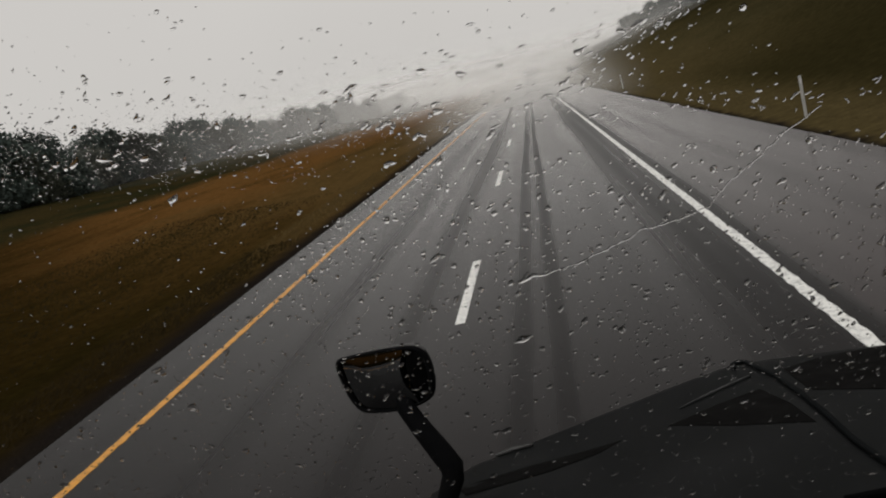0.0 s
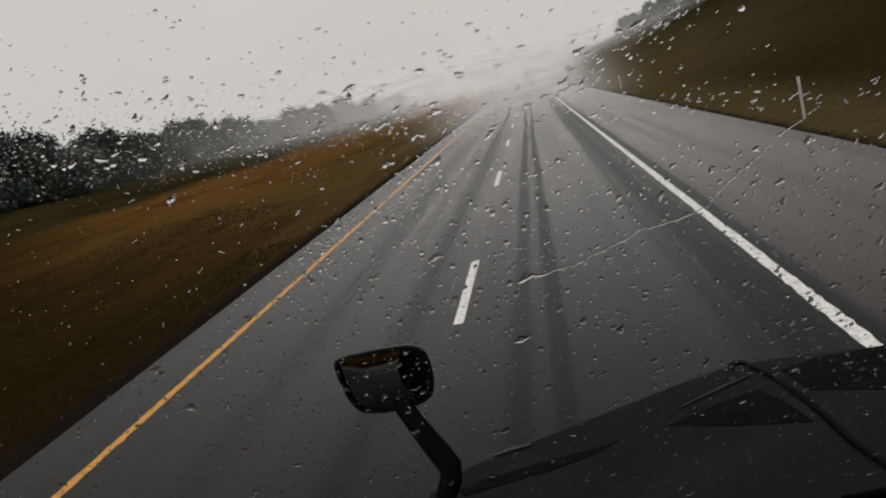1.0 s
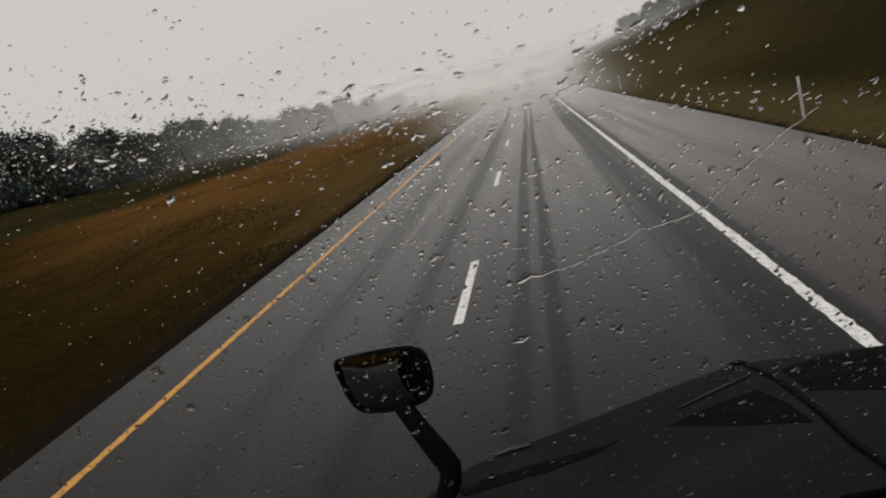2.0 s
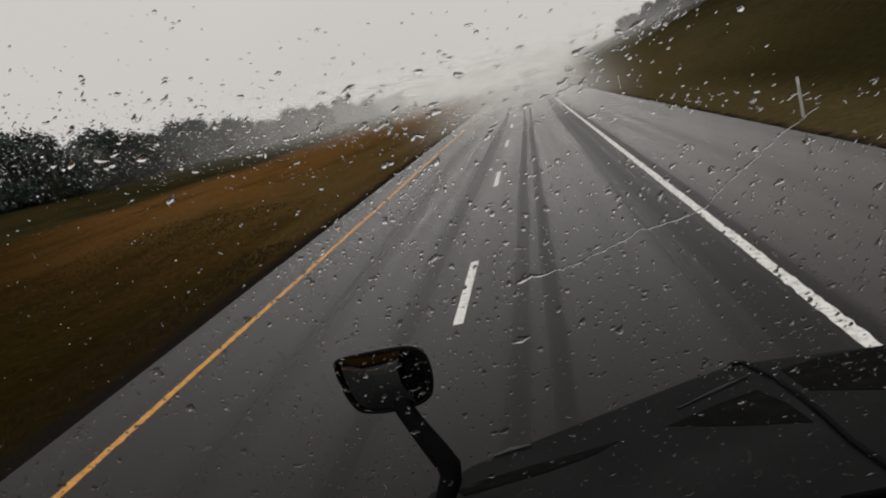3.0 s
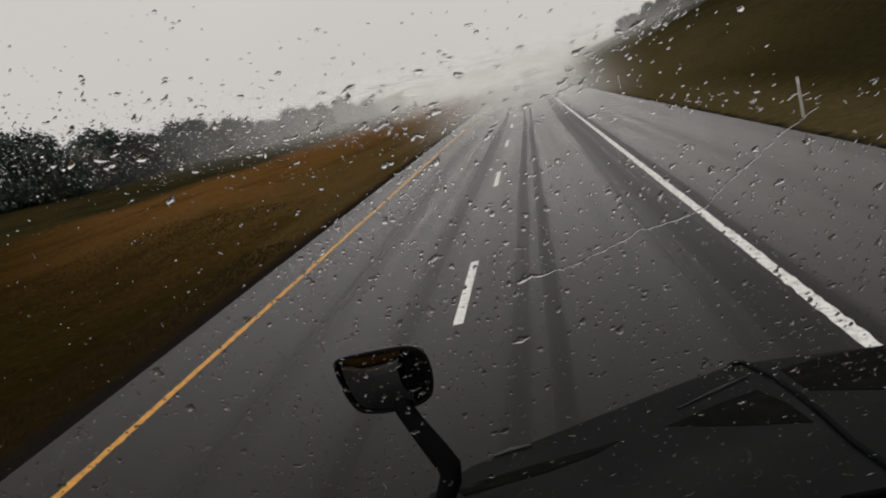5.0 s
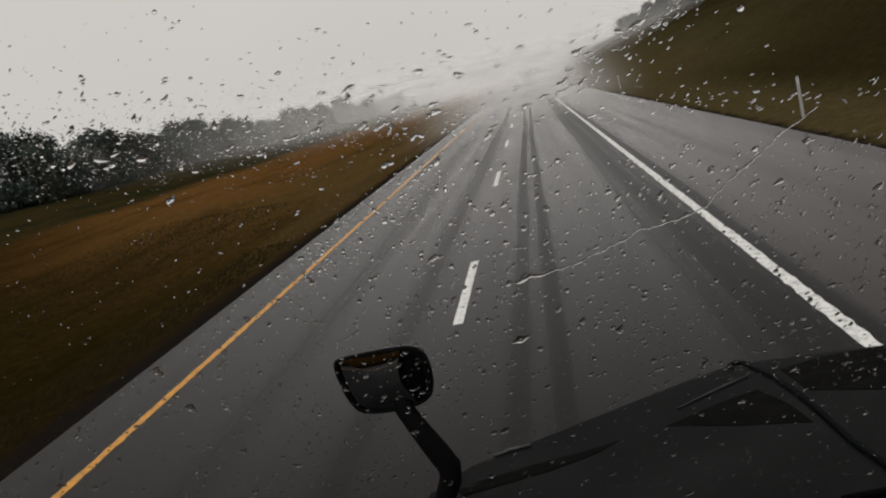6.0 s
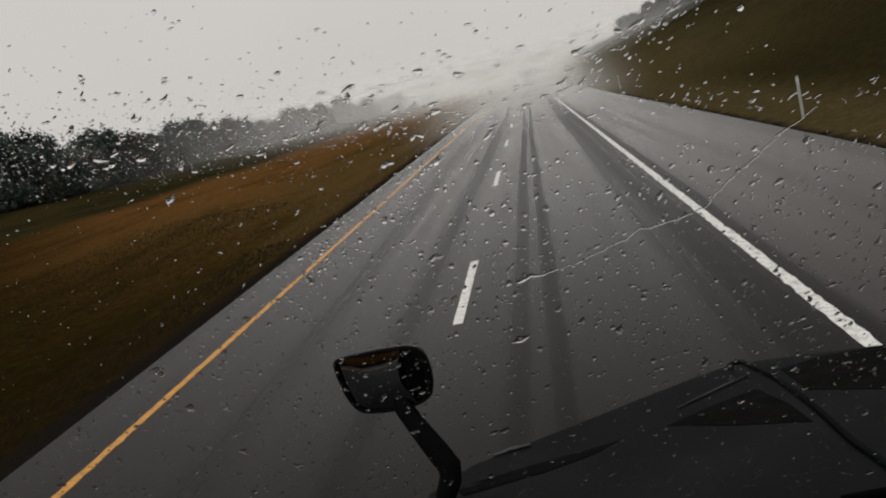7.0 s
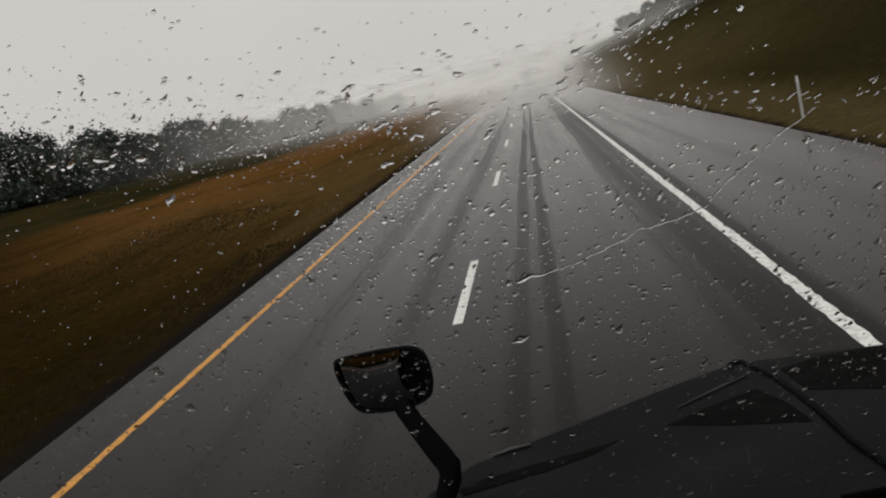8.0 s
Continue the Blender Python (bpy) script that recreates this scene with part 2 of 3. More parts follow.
OLIVE_BLADES = make_blades("olive_grass_blades", (0.0090, 0.0070, 0.0022), (0.019, 0.0142, 0.0046))
BARK = make_bark()
LEAF_DARK = make_leaf("dark_evergreen_leaves", (0.027, 0.042, 0.036), (0.058, 0.078, 0.066), (0.049, 0.060, 0.050))
LEAF_BROWN = make_leaf("brown_autumn_leaves", (0.026, 0.034, 0.025), (0.060, 0.067, 0.048), (0.054, 0.053, 0.038))
HOOD_PAINT = make_plain("dark_grey_truck_paint", (0.0044, 0.0051, 0.0054), (0.0066, 0.0075, 0.0079), 0.5, scale=9, bump=0.05, Specular_IOR_Level=0.024)
DARK_PANEL = make_plain("matt_dark_panel", (0.0050, 0.0049, 0.0048), (0.0074, 0.0072, 0.0070), 0.9, scale=150, Specular_IOR_Level=0.02)
HIGHLIGHT_METAL = make_plain("dull_highlight_metal", (0.024, 0.025, 0.026), (0.040, 0.041, 0.042), 0.5, 0.6, scale=60)
BLACK_PLASTIC = make_plain("black_textured_plastic", (0.0038, 0.0040, 0.0044), (0.0070, 0.0072, 0.0078), 0.6, scale=300, bump=0.25, Specular_IOR_Level=0.012)
EDGE_HIGHLIGHT = make_plain("edge_highlight_plastic", (0.075, 0.074, 0.073), (0.12, 0.118, 0.116), 0.3, scale=80, Specular_IOR_Level=0.3)
RUBBER = make_plain("black_rubber", (0.005, 0.005, 0.0052), (0.010, 0.010, 0.010), 0.8, scale=60, Specular_IOR_Level=0.06)
LATCH = make_plain("dull_bright_metal", (0.06, 0.06, 0.06), (0.10, 0.10, 0.098), 0.5, 0.5, scale=60)
HOOK_LINE = make_plain("dark_hook_line", (0.0072, 0.0082, 0.0088), (0.0098, 0.0110, 0.0116), 0.9, scale=30, Specular_IOR_Level=0.02)
CHROME = make_plain("chrome", (0.55, 0.56, 0.57), (0.66, 0.66, 0.67), 0.12, 1.0, scale=20, bump=0.03)
MIRROR = make_plain("mirror_silver", (0.115, 0.117, 0.12), (0.14, 0.142, 0.145), 0.03, 1.0, scale=4, bump=0.0)
CABIN = make_plain("dark_cab_trim", (0.012, 0.012, 0.012), (0.020, 0.020, 0.020), 0.8, scale=120)
GLASS = make_clear("windscreen_glass", 1.45)
WATER = make_clear("rain_water", 1.33)
POST = make_plain("weathered_white_plastic", (0.36, 0.36, 0.34), (0.50, 0.50, 0.48), 0.5, scale=30)
REFLECTOR = make_plain("white_reflector", (0.6, 0.6, 0.6), (0.7, 0.7, 0.7), 0.2, scale=90)
TRAILER_WHITE = make_plain("grey_trailer_panel", (0.11, 0.11, 0.115), (0.17, 0.17, 0.175), 0.5, scale=5)
TAIL_RED = make_plain("red_tail_lens", (0.25, 0.01, 0.01), (0.35, 0.02, 0.02), 0.25, scale=30)


# ---- mesh helpers ----
def part(name, bm, material, parent=None, label="", smooth=False):
    me = bpy.data.meshes.new(name)
    bm.normal_update()
    bm.to_mesh(me)
    bm.free()
    if smooth:
        me.shade_smooth()
    me.materials.append(material)
    ob = new(name, me)
    if parent:
        ob.parent = parent
    return tagged(ob, label)


def empty(name, at=(0, 0, 0)):
    ob = new(name)
    ob.matrix_basis = Matrix.Translation(at)
    ob.empty_display_size = 0.2
    return ob


def box(lo, hi, bevel=0.0, bm=None):
    bm = bm or bmesh.new()
    made = bmesh.ops.create_cube(bm, size=1, matrix=Matrix.LocRotScale([(a + b) / 2 for a, b in zip(lo, hi)], None, [b - a for a, b in zip(lo, hi)]))
    if bevel:
        es = {e for v in made["verts"] for e in v.link_edges}
        bmesh.ops.bevel(bm, geom=list(es), offset=bevel, segments=2, profile=0.5, affect="EDGES")
    return bm


def skin(rings, closed=True, caps=True, bm=None):
    """A surface through rings of equally many points."""
    bm = bm or bmesh.new()
    rows = [[bm.verts.new(p) for p in ring] for ring in rings]
    n = len(rows[0])
    for a, b in zip(rows, rows[1:]):
        for i in range(n if closed else n - 1):
            bm.faces.new((a[i], a[(i + 1) % n], b[(i + 1) % n], b[i]))
    if caps and closed:
        bm.faces.new(rows[0][::-1])
        bm.faces.new(rows[-1])
    bmesh.ops.recalc_face_normals(bm, faces=bm.faces[:])
    return bm


def tube(points, radii, sides=10, bm=None):
    pts = [Vector(p) for p in points]
    rings = []
    for i, p in enumerate(pts):
        way = (pts[min(i + 1, len(pts) - 1)] - pts[max(i - 1, 0)]).normalized()
        a = way.orthogonal().normalized() if i == 0 else (rings_a - way * rings_a.dot(way)).normalized()
        rings_a = a
        b = way.cross(a)
        r = radii[i] if isinstance(radii, (list, tuple)) else radii
        rings.append([p + (a * math.cos(t) + b * math.sin(t)) * r for t in (2 * math.pi * k / sides for k in range(sides))])
    return skin(rings, bm=bm)


def smoothstep(a, b, x):
    """Zero at a, one at b, smooth between; b may be the smaller."""
    t = max(0.0, min(1.0, (x - a) / (b - a)))
    return t * t * (3 - 2 * t)


# ---- ground ----
PROFILE = [(-4000, 60), (-400, 9), (-120, 3.6), (-70, 2.9), (-48, 2.3), (-36, 1.45), (-26, 0.62), (-18, 0.05), (-11, -0.32), (-6.5, -0.06), (-5, -0.3), (5.2, -0.3),
           (5.7, -0.07), (8.0, 0.2), (13, 2.0), (20, 4.5), (28, 7.1), (40, 9.0), (120, 12), (400, 20), (4000, 90)]


def height(x, y):
    for (a, za), (b, zb) in zip(PROFILE, PROFILE[1:]):
        if x <= b:
            z = za + (zb - za) * (x - a) / (b - a)
            break
    else:
        z = PROFILE[-1][1]
    off = smoothstep(6.8, 12, abs(x))
    return z + off * (0.22 * noise.noise((x * 0.16, y * 0.07, 1.7)) + 0.5 * smoothstep(14, 40, abs(x)) * noise.noise((x * 0.05, y * 0.03, 5.2)))


def spaced(lo, hi, fine_lo, fine_hi, step, grow):
    out, p, s = [], fine_lo, step
    while p <= fine_hi:
        out.append(p)
        p += step
    p, s = out[-1], step
    while p < hi:
        s *= grow
        p = min(hi, p + s)
        out.append(p)
    p, s = fine_lo, step
    while p > lo:
        s *= grow
        p = max(lo, p - s)
        out.insert(0, p)
    return out


def build_ground():
    xs = sorted(set([round(v, 3) for v in spaced(-4000, 4000, -60, 44, 1.3, 1.35)] + [-6.5, -5.0, 5.2, 5.7, 8.0]))
    ys = spaced(-1500, 4500, -30, 120, 2.0, 1.12)
    bm = skin([[(x, y, height(x, y)) for x in xs] for y in ys], closed=False)
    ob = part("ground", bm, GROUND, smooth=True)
    tagged(ob, "rain-soaked autumn grass median and embankment, rust and olive", "ground", kind="structure")


build_ground()

# ---- road ----
LEFT_EDGE, RIGHT_EDGE = -6.25, 5.5
YELLOW_X, DASH_X, WHITE_X = -5.14, -1.47, 2.13
ROAD_Y0, ROAD_Y1 = -400.0, 1800.0


def painted_line(x, half, seed):
    """A long painted stripe with worn, uneven edges."""
    rng = random.Random(seed)
    rings = []
    for y in spaced(-200, 900, 2.0, 50.0, 0.12, 1.15):
        a, b = x - half + rng.gauss(0, 0.006), x + half + rng.gauss(0, 0.006)
        rings.append([(a, y, 0.0015), (b, y, 0.0015), (b - 0.004, y, 0.005), (a + 0.004, y, 0.005)])
    return skin(rings)


def build_road():
    ys = spaced(ROAD_Y0, ROAD_Y1, -20, 100, 4.0, 1.2)
    rings = []
    for y in ys:
        j = 0.05 * noise.noise((y * 0.4, 3.1, 0)), 0.05 * noise.noise((y * 0.4, 8.4, 0))
        rings.append([(LEFT_EDGE + j[0], y, 0.0), (YELLOW_X, y, 0.0), (DASH_X, y, 0.0), (WHITE_X + 0.2, y, 0.0), (RIGHT_EDGE + j[1], y, 0.0),
                      (RIGHT_EDGE + 0.12 + j[1], y, -0.12), (RIGHT_EDGE - 0.2, y, -0.45), (LEFT_EDGE + 0.2, y, -0.45), (LEFT_EDGE - 0.12 + j[0], y, -0.12)])
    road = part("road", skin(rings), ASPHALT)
    tagged(road, "wet dark asphalt highway with worn wheel tracks", "road", kind="structure")
    dash = bmesh.new()
    box((-0.065, 0, 0.0015), (0.065, 3.3, 0.005), 0, dash)
    first = None
    y = 9.05 - 12.192 * 6
    while y < 260:
        if first is None:
            ob = first = part("lane_dash", dash, WHITE_PAINT, road, "white painted lane dash")
        else:
            ob = new("lane_dash", first.data)
            ob.parent = road
            tagged(ob, "white painted lane dash")
        ob.location = (DASH_X, y, 0)
        y += 12.192
    part("edge_line", painted_line(WHITE_X, 0.065, 5), WHITE_PAINT, road, "solid white edge line, worn")
    part("median_line", painted_line(YELLOW_X, 0.060, 6), YELLOW_PAINT, road, "solid yellow edge line, worn")


build_road()


# ---- rain mist standing over the road ----
def build_mist():
    spray = [(38, -0.6, 6.5, 0.16), (46, -0.6, 6.5, 0.18), (56, -0.6, 6.8, 0.21), (68, -0.6, 7, 0.23), (84, -0.6, 7.5, 0.24), (104, -0.6, 8, 0.22), (128, -0.6, 10, 0.20)]
    bank = [(79, -50, 44, 0.012), (88, -50, 47, 0.02), (98, -51, 50, 0.04), (110, -53, 55, 0.07), (124, -56, 60, 0.09), (140, -60, 64, 0.13), (112, 36, 27, 0.10), (130, 38, 29, 0.12), (148, 40, 31, 0.14), (158, -2.5, 100, 0.15), (196, -2.5, 125, 0.26), (250, -2.5, 155, 0.45), (335, -2.5, 210, 0.62)]
    for y, mid, half, density in spray + bank:
        top = 2.8 + 0.02 * y if half < 20 else 9.5 + 0.02 * y
        xs = [mid - half + 2 * half * k / 60 for k in range(61)]
        ups = [top * k / 8 for k in range(9)]
        bm = bmesh.new()
        uv = bm.loops.layers.uv.new("UVMap")
        grid = [[bm.verts.new((x, y, u - (0.0 if LEFT_EDGE < x < RIGHT_EDGE else 0.3))) for x in xs] for u in ups]
        for k, (a, b) in enumerate(zip(grid, grid[1:])):
            for i in range(len(xs) - 1):
                f = bm.faces.new((a[i], a[i + 1], b[i + 1], b[i]))
                for loop, up in zip(f.loops, (k, k, k + 1, k + 1)):
                    x = loop.vert.co.x
                    side = 2.0 * (1 - abs(x - mid) / half)
                    loop[uv].uv = (side, ups[up])
        ob = part("rain_mist", bm, make_mist("rain_mist", density, top))
        tagged(ob, "pale grey rain mist hanging over the distant highway", "mist", "bands of rain mist", "stuff")
        ob.visible_shadow = False


build_mist()


# ---- trees ----
def make_tree(tall, wide, leaf_material, label, seed, leaves=1500, leaf=0.26):
    rng = random.Random(seed)
    root = empty("tree")
    tagged(root, label, "tree")
    trunk = bmesh.new()
    lean = (rng.uniform(-0.3, 0.3), rng.uniform(-0.3, 0.3))
    axis = [(lean[0] * k * k, lean[1] * k * k, tall * 0.93 * k) for k in (0, 0.12, 0.3, 0.5, 0.7, 0.88, 1.0)]
    tube([(axis[0][0], axis[0][1], -0.3)] + axis[1:], [0.03 * tall * s for s in (0.8, 0.62, 0.5, 0.38, 0.25, 0.13, 0.04)], 8, trunk)
    tips = []
    for i in range(13):
        k = rng.uniform(0.12, 0.92)
        a = rng.uniform(0, 2 * math.pi)
        reach = wide * (1.05 - 0.75 * k) * rng.uniform(0.6, 1.0)
        foot = Vector((lean[0] * k * k, lean[1] * k * k, tall * 0.93 * k))
        mid = foot + Vector((math.cos(a) * reach * 0.5, math.sin(a) * reach * 0.5, reach * rng.uniform(0.15, 0.4)))
        tip = foot + Vector((math.cos(a) * reach, math.sin(a) * reach, reach * rng.uniform(0.3, 0.7)))
        tube([foot, mid, tip], [0.011 * tall * (1.1 - k), 0.006 * tall, 0.002 * tall], 5, trunk)
        tips += [mid, tip, tip]
    tips += [Vector(axis[-1]), Vector(axis[-2]), Vector(axis[-1])]
    for i in range(11):
        a, d = rng.uniform(0, 6.28), wide * rng.uniform(0.3, 1.0)
        tips.append(Vector((math.cos(a) * d, math.sin(a) * d, tall * rng.uniform(0.06, 0.3))))
    part("trunk", trunk, BARK, root)
    verts, faces = [], []
    for i in range(leaves):
        c = rng.choice(tips)
        s = wide * 0.24
        p = c + Vector((rng.gauss(0, s), rng.gauss(0, s), rng.gauss(0, s * 0.8)))
        if p.z < 0.15:
            p.z = rng.uniform(0.15, 1.2)
        u = Vector((rng.gauss(0, 1), rng.gauss(0, 1), rng.gauss(0, 1))).normalized()
        v = u.orthogonal().normalized()
        w = leaf * rng.uniform(0.5, 1.3)
        n = len(verts)
        verts += [p - u * w, p + v * w * 0.45, p + u * w, p - v * w * 0.45]
        faces.append((n, n + 1, n + 2, n + 3))
    me = bpy.data.meshes.new("crown")
    me.from_pydata(verts, [], faces)
    me.materials.append(leaf_material)
    crown = new("crown", me)
    crown.parent = root
    return root


def plant():
    rng = random.Random(7)
    kinds = [make_tree(7.0, 2.6, LEAF_DARK, "dark wet evergreen tree at the edge of the field", 1, 4800),
             make_tree(7.0, 3.0, LEAF_BROWN, "brown autumn tree with thinning leaves in rain", 2, 4200),
             make_tree(7.0, 2.2, LEAF_DARK, "tall dark conifer in the tree line", 3, 4600),
             make_tree(7.0, 3.4, LEAF_BROWN, "broad half-bare autumn tree in mist", 4, 4000)]
    used = set()

    def place(x, y, tall, group):
        k = rng.randrange(4)
        s = tall / 7.0
        m = Matrix.LocRotScale((x, y, height(x, y) - 0.05), Euler((0, 0, rng.uniform(0, 6.28))), (s * rng.uniform(0.9, 1.25), s * rng.uniform(0.9, 1.25), s))
        ob = kinds[k]
        if k in used:
            copy_thing(ob, m)["group"] = group
        else:
            used.add(k)
            ob.matrix_basis = m
            ob["group"] = group
    y = 28.0
    while y < 330:
        tall = 7.1 - 1.1 * smoothstep(60, 105, y) - 0.9 * smoothstep(120, 260, y)
        for row in range(3 if y < 120 else 2):
            place(-49 - row * 3.6 - rng.uniform(0, 2.5), y + rng.uniform(-1.2, 1.2), tall * rng.choice((0.65, 0.8, 0.9, 0.95, 1.0, 1.1)) * rng.uniform(0.93, 1.07), "tree line beyond the median")
        y += 2.7 if y < 120 else 4.2
    y = 30.0
    while y < 260:
        place(29.5 + rng.uniform(0, 5), y + rng.uniform(-2, 2), rng.choice((1.6, 2.2, 2.8, 3.4, 4.2)) * rng.uniform(0.9, 1.1), "trees on top of the embankment")
        y += 2.2


plant()


# ---- roadside grass ----
def grass(name, label, material, count, xr, yr, tall, seed):
    rng = random.Random(seed)
    verts, faces = [], []
    for i in range(count):
        x = rng.uniform(*xr)
        y = yr[0] + (yr[1] - yr[0]) * rng.random() ** 1.3
        if rng.random() > smoothstep(xr[0], xr[0] + 0.3 * (xr[1] - xr[0]), x) * smoothstep(xr[1], xr[1] - 0.3 * (xr[1] - xr[0]), x) * smoothstep(yr[0], yr[0] + 0.3 * (yr[1] - yr[0]), y):
            continue
        z = height(x, y)
        h = tall * rng.uniform(0.5, 1.2)
        a = rng.gauss(1.57, 0.6)
        w = 0.012 + 0.0006 * y
        bend = h * rng.uniform(2.0, 5.0)
        dx, dy = math.cos(a), math.sin(a)
        n = len(verts)
        verts += [(x - dy * w, y + dx * w, z - 0.03), (x + dy * w, y - dx * w, z - 0.03), (x + dx * bend, y + dy * bend, z + h)]
        faces.append((n, n + 1, n + 2))
    me = bpy.data.meshes.new(name)
    me.from_pydata(verts, [], faces)
    me.materials.append(material)
    tagged(new(name, me), label, "grass", kind="stuff")


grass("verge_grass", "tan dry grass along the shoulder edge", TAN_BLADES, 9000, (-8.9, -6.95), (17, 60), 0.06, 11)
grass("verge_grass", "tan grass along the shoulder edge, near part coloured as shaded", SHADED_TAN_BLADES, 7000, (-8.9, -6.95), (2, 21), 0.06, 16)
grass("median_grass", "olive and brown grass on the median slope", OLIVE_BLADES, 20000, (-21, -8.8), (4, 36), 0.05, 12)
grass("median_grass", "rust-coloured tall dry grass on the median", RUST_BLADES, 18000, (-30, -14), (30, 120), 0.05, 13)
grass("verge_grass", "straw-coloured grass strip below the embankment", STRAW_BLADES, 9000, (6.0, 7.6), (8, 110), 0.06, 14)


# ---- roadside posts and the vehicle ahead ----
def make_post():
    root = empty("delineator_post", (6.22, 19.9, height(6.22, 19.9)))
    tagged(root, "slim white plastic delineator post in verge grass", "road post", "delineator posts")
    rings = []
    for z, s in ((-0.25, 0.75), (1.0, 0.75), (1.02, 0.65), (1.03, 0.3)):
        rings.append([(x * s, yy * s, z) for x, yy in ((-0.05, 0.012), (-0.035, -0.012), (0.035, -0.012), (0.05, 0.012), (0, 0.018))])
    part("post_body", skin(rings), POST, root)
    part("reflector", box((-0.024, -0.014, 0.84), (0.024, -0.0092, 0.97), 0.002), REFLECTOR, root, "pale reflective strip")
    copy_thing(root, Matrix.Translation((6.3, 58.0, height(6.3, 58.0))))


make_post()


def wheel(parent, x, y, r, w, spokes=True):
    hub = part("wheel", skin([[(x + dx, y + rr * math.cos(t), r + rr * math.sin(t)) for t in (2 * math.pi * k / 28 for k in range(28))]
                              for dx, rr in ((-w / 2, r * 0.6), (-w / 2, r * 0.94), (-w * 0.42, r), (w * 0.42, r), (w / 2, r * 0.94), (w / 2, r * 0.6))]), RUBBER, parent, "black rubber tyre", True)
    part("rim", skin([[(x + dx, y + rr * math.cos(t), r + rr * math.sin(t)) for t in (2 * math.pi * k / 28 for k in range(28))]
                      for dx, rr in ((-w / 2 - 0.012, r * 0.2), (-w / 2 - 0.02, r * 0.55), (-w / 2 + 0.0, r * 0.61), (w / 2, r * 0.61), (w / 2 + 0.02, r * 0.55), (w / 2 + 0.012, r * 0.2))]), CHROME, hub, "grey steel rim", True)


def make_lorry():
    root = empty("lorry", (0.35, 206, 0))
    tagged(root, "grey box lorry driving ahead, faint in mist", "truck")
    part("cargo_box", box((-1.25, 0, 1.1), (1.25, 11, 3.9), 0.05), TRAILER_WHITE, root)
    part("rear_door", box((-1.18, -0.03, 1.2), (-0.01, 0.0, 3.8), 0.01), TRAILER_WHITE, root)
    part("rear_door", box((0.01, -0.03, 1.2), (1.18, 0.0, 3.8), 0.01), TRAILER_WHITE, root)
    part("chassis", box((-0.5, 0.2, 0.75), (0.5, 13.6, 1.1), 0.02), BLACK_PLASTIC, root)
    part("bumper", box((-1.2, 0.05, 0.5), (1.2, 0.17, 0.65), 0.02), BLACK_PLASTIC, root)
    part("cab", box((-1.2, 11.4, 0.7), (1.2, 13.8, 3.2), 0.12), TRAILER_WHITE, root)
    for s in (-1, 1):
        part("tail_lamp", box((s * 1.05 - 0.1, -0.02, 0.85), (s * 1.05 + 0.1, 0.05, 1.0), 0.01), TAIL_RED, root, "red tail lamp lens")
        for y in (1.4, 2.7, 12.6):
            wheel(root, s * 1.0, y, 0.5, 0.3)


make_lorry()


# ---- the truck that carries the camera ----
CX = 0.45


def hood_front(x):
    d = x - CX
    return 2.56 - (0.68 if d < 0 else 0.32) * (math.sqrt(d * d + 0.004) - 0.063)


def hood_z(x, y):
    d = abs(x - CX)
    f = hood_front(x)
    return 2.0 - 0.16 * y - 0.03 * smoothstep(0.82, 0.95, d) - 0.035 * smoothstep(f - 0.07, f, y) ** 2


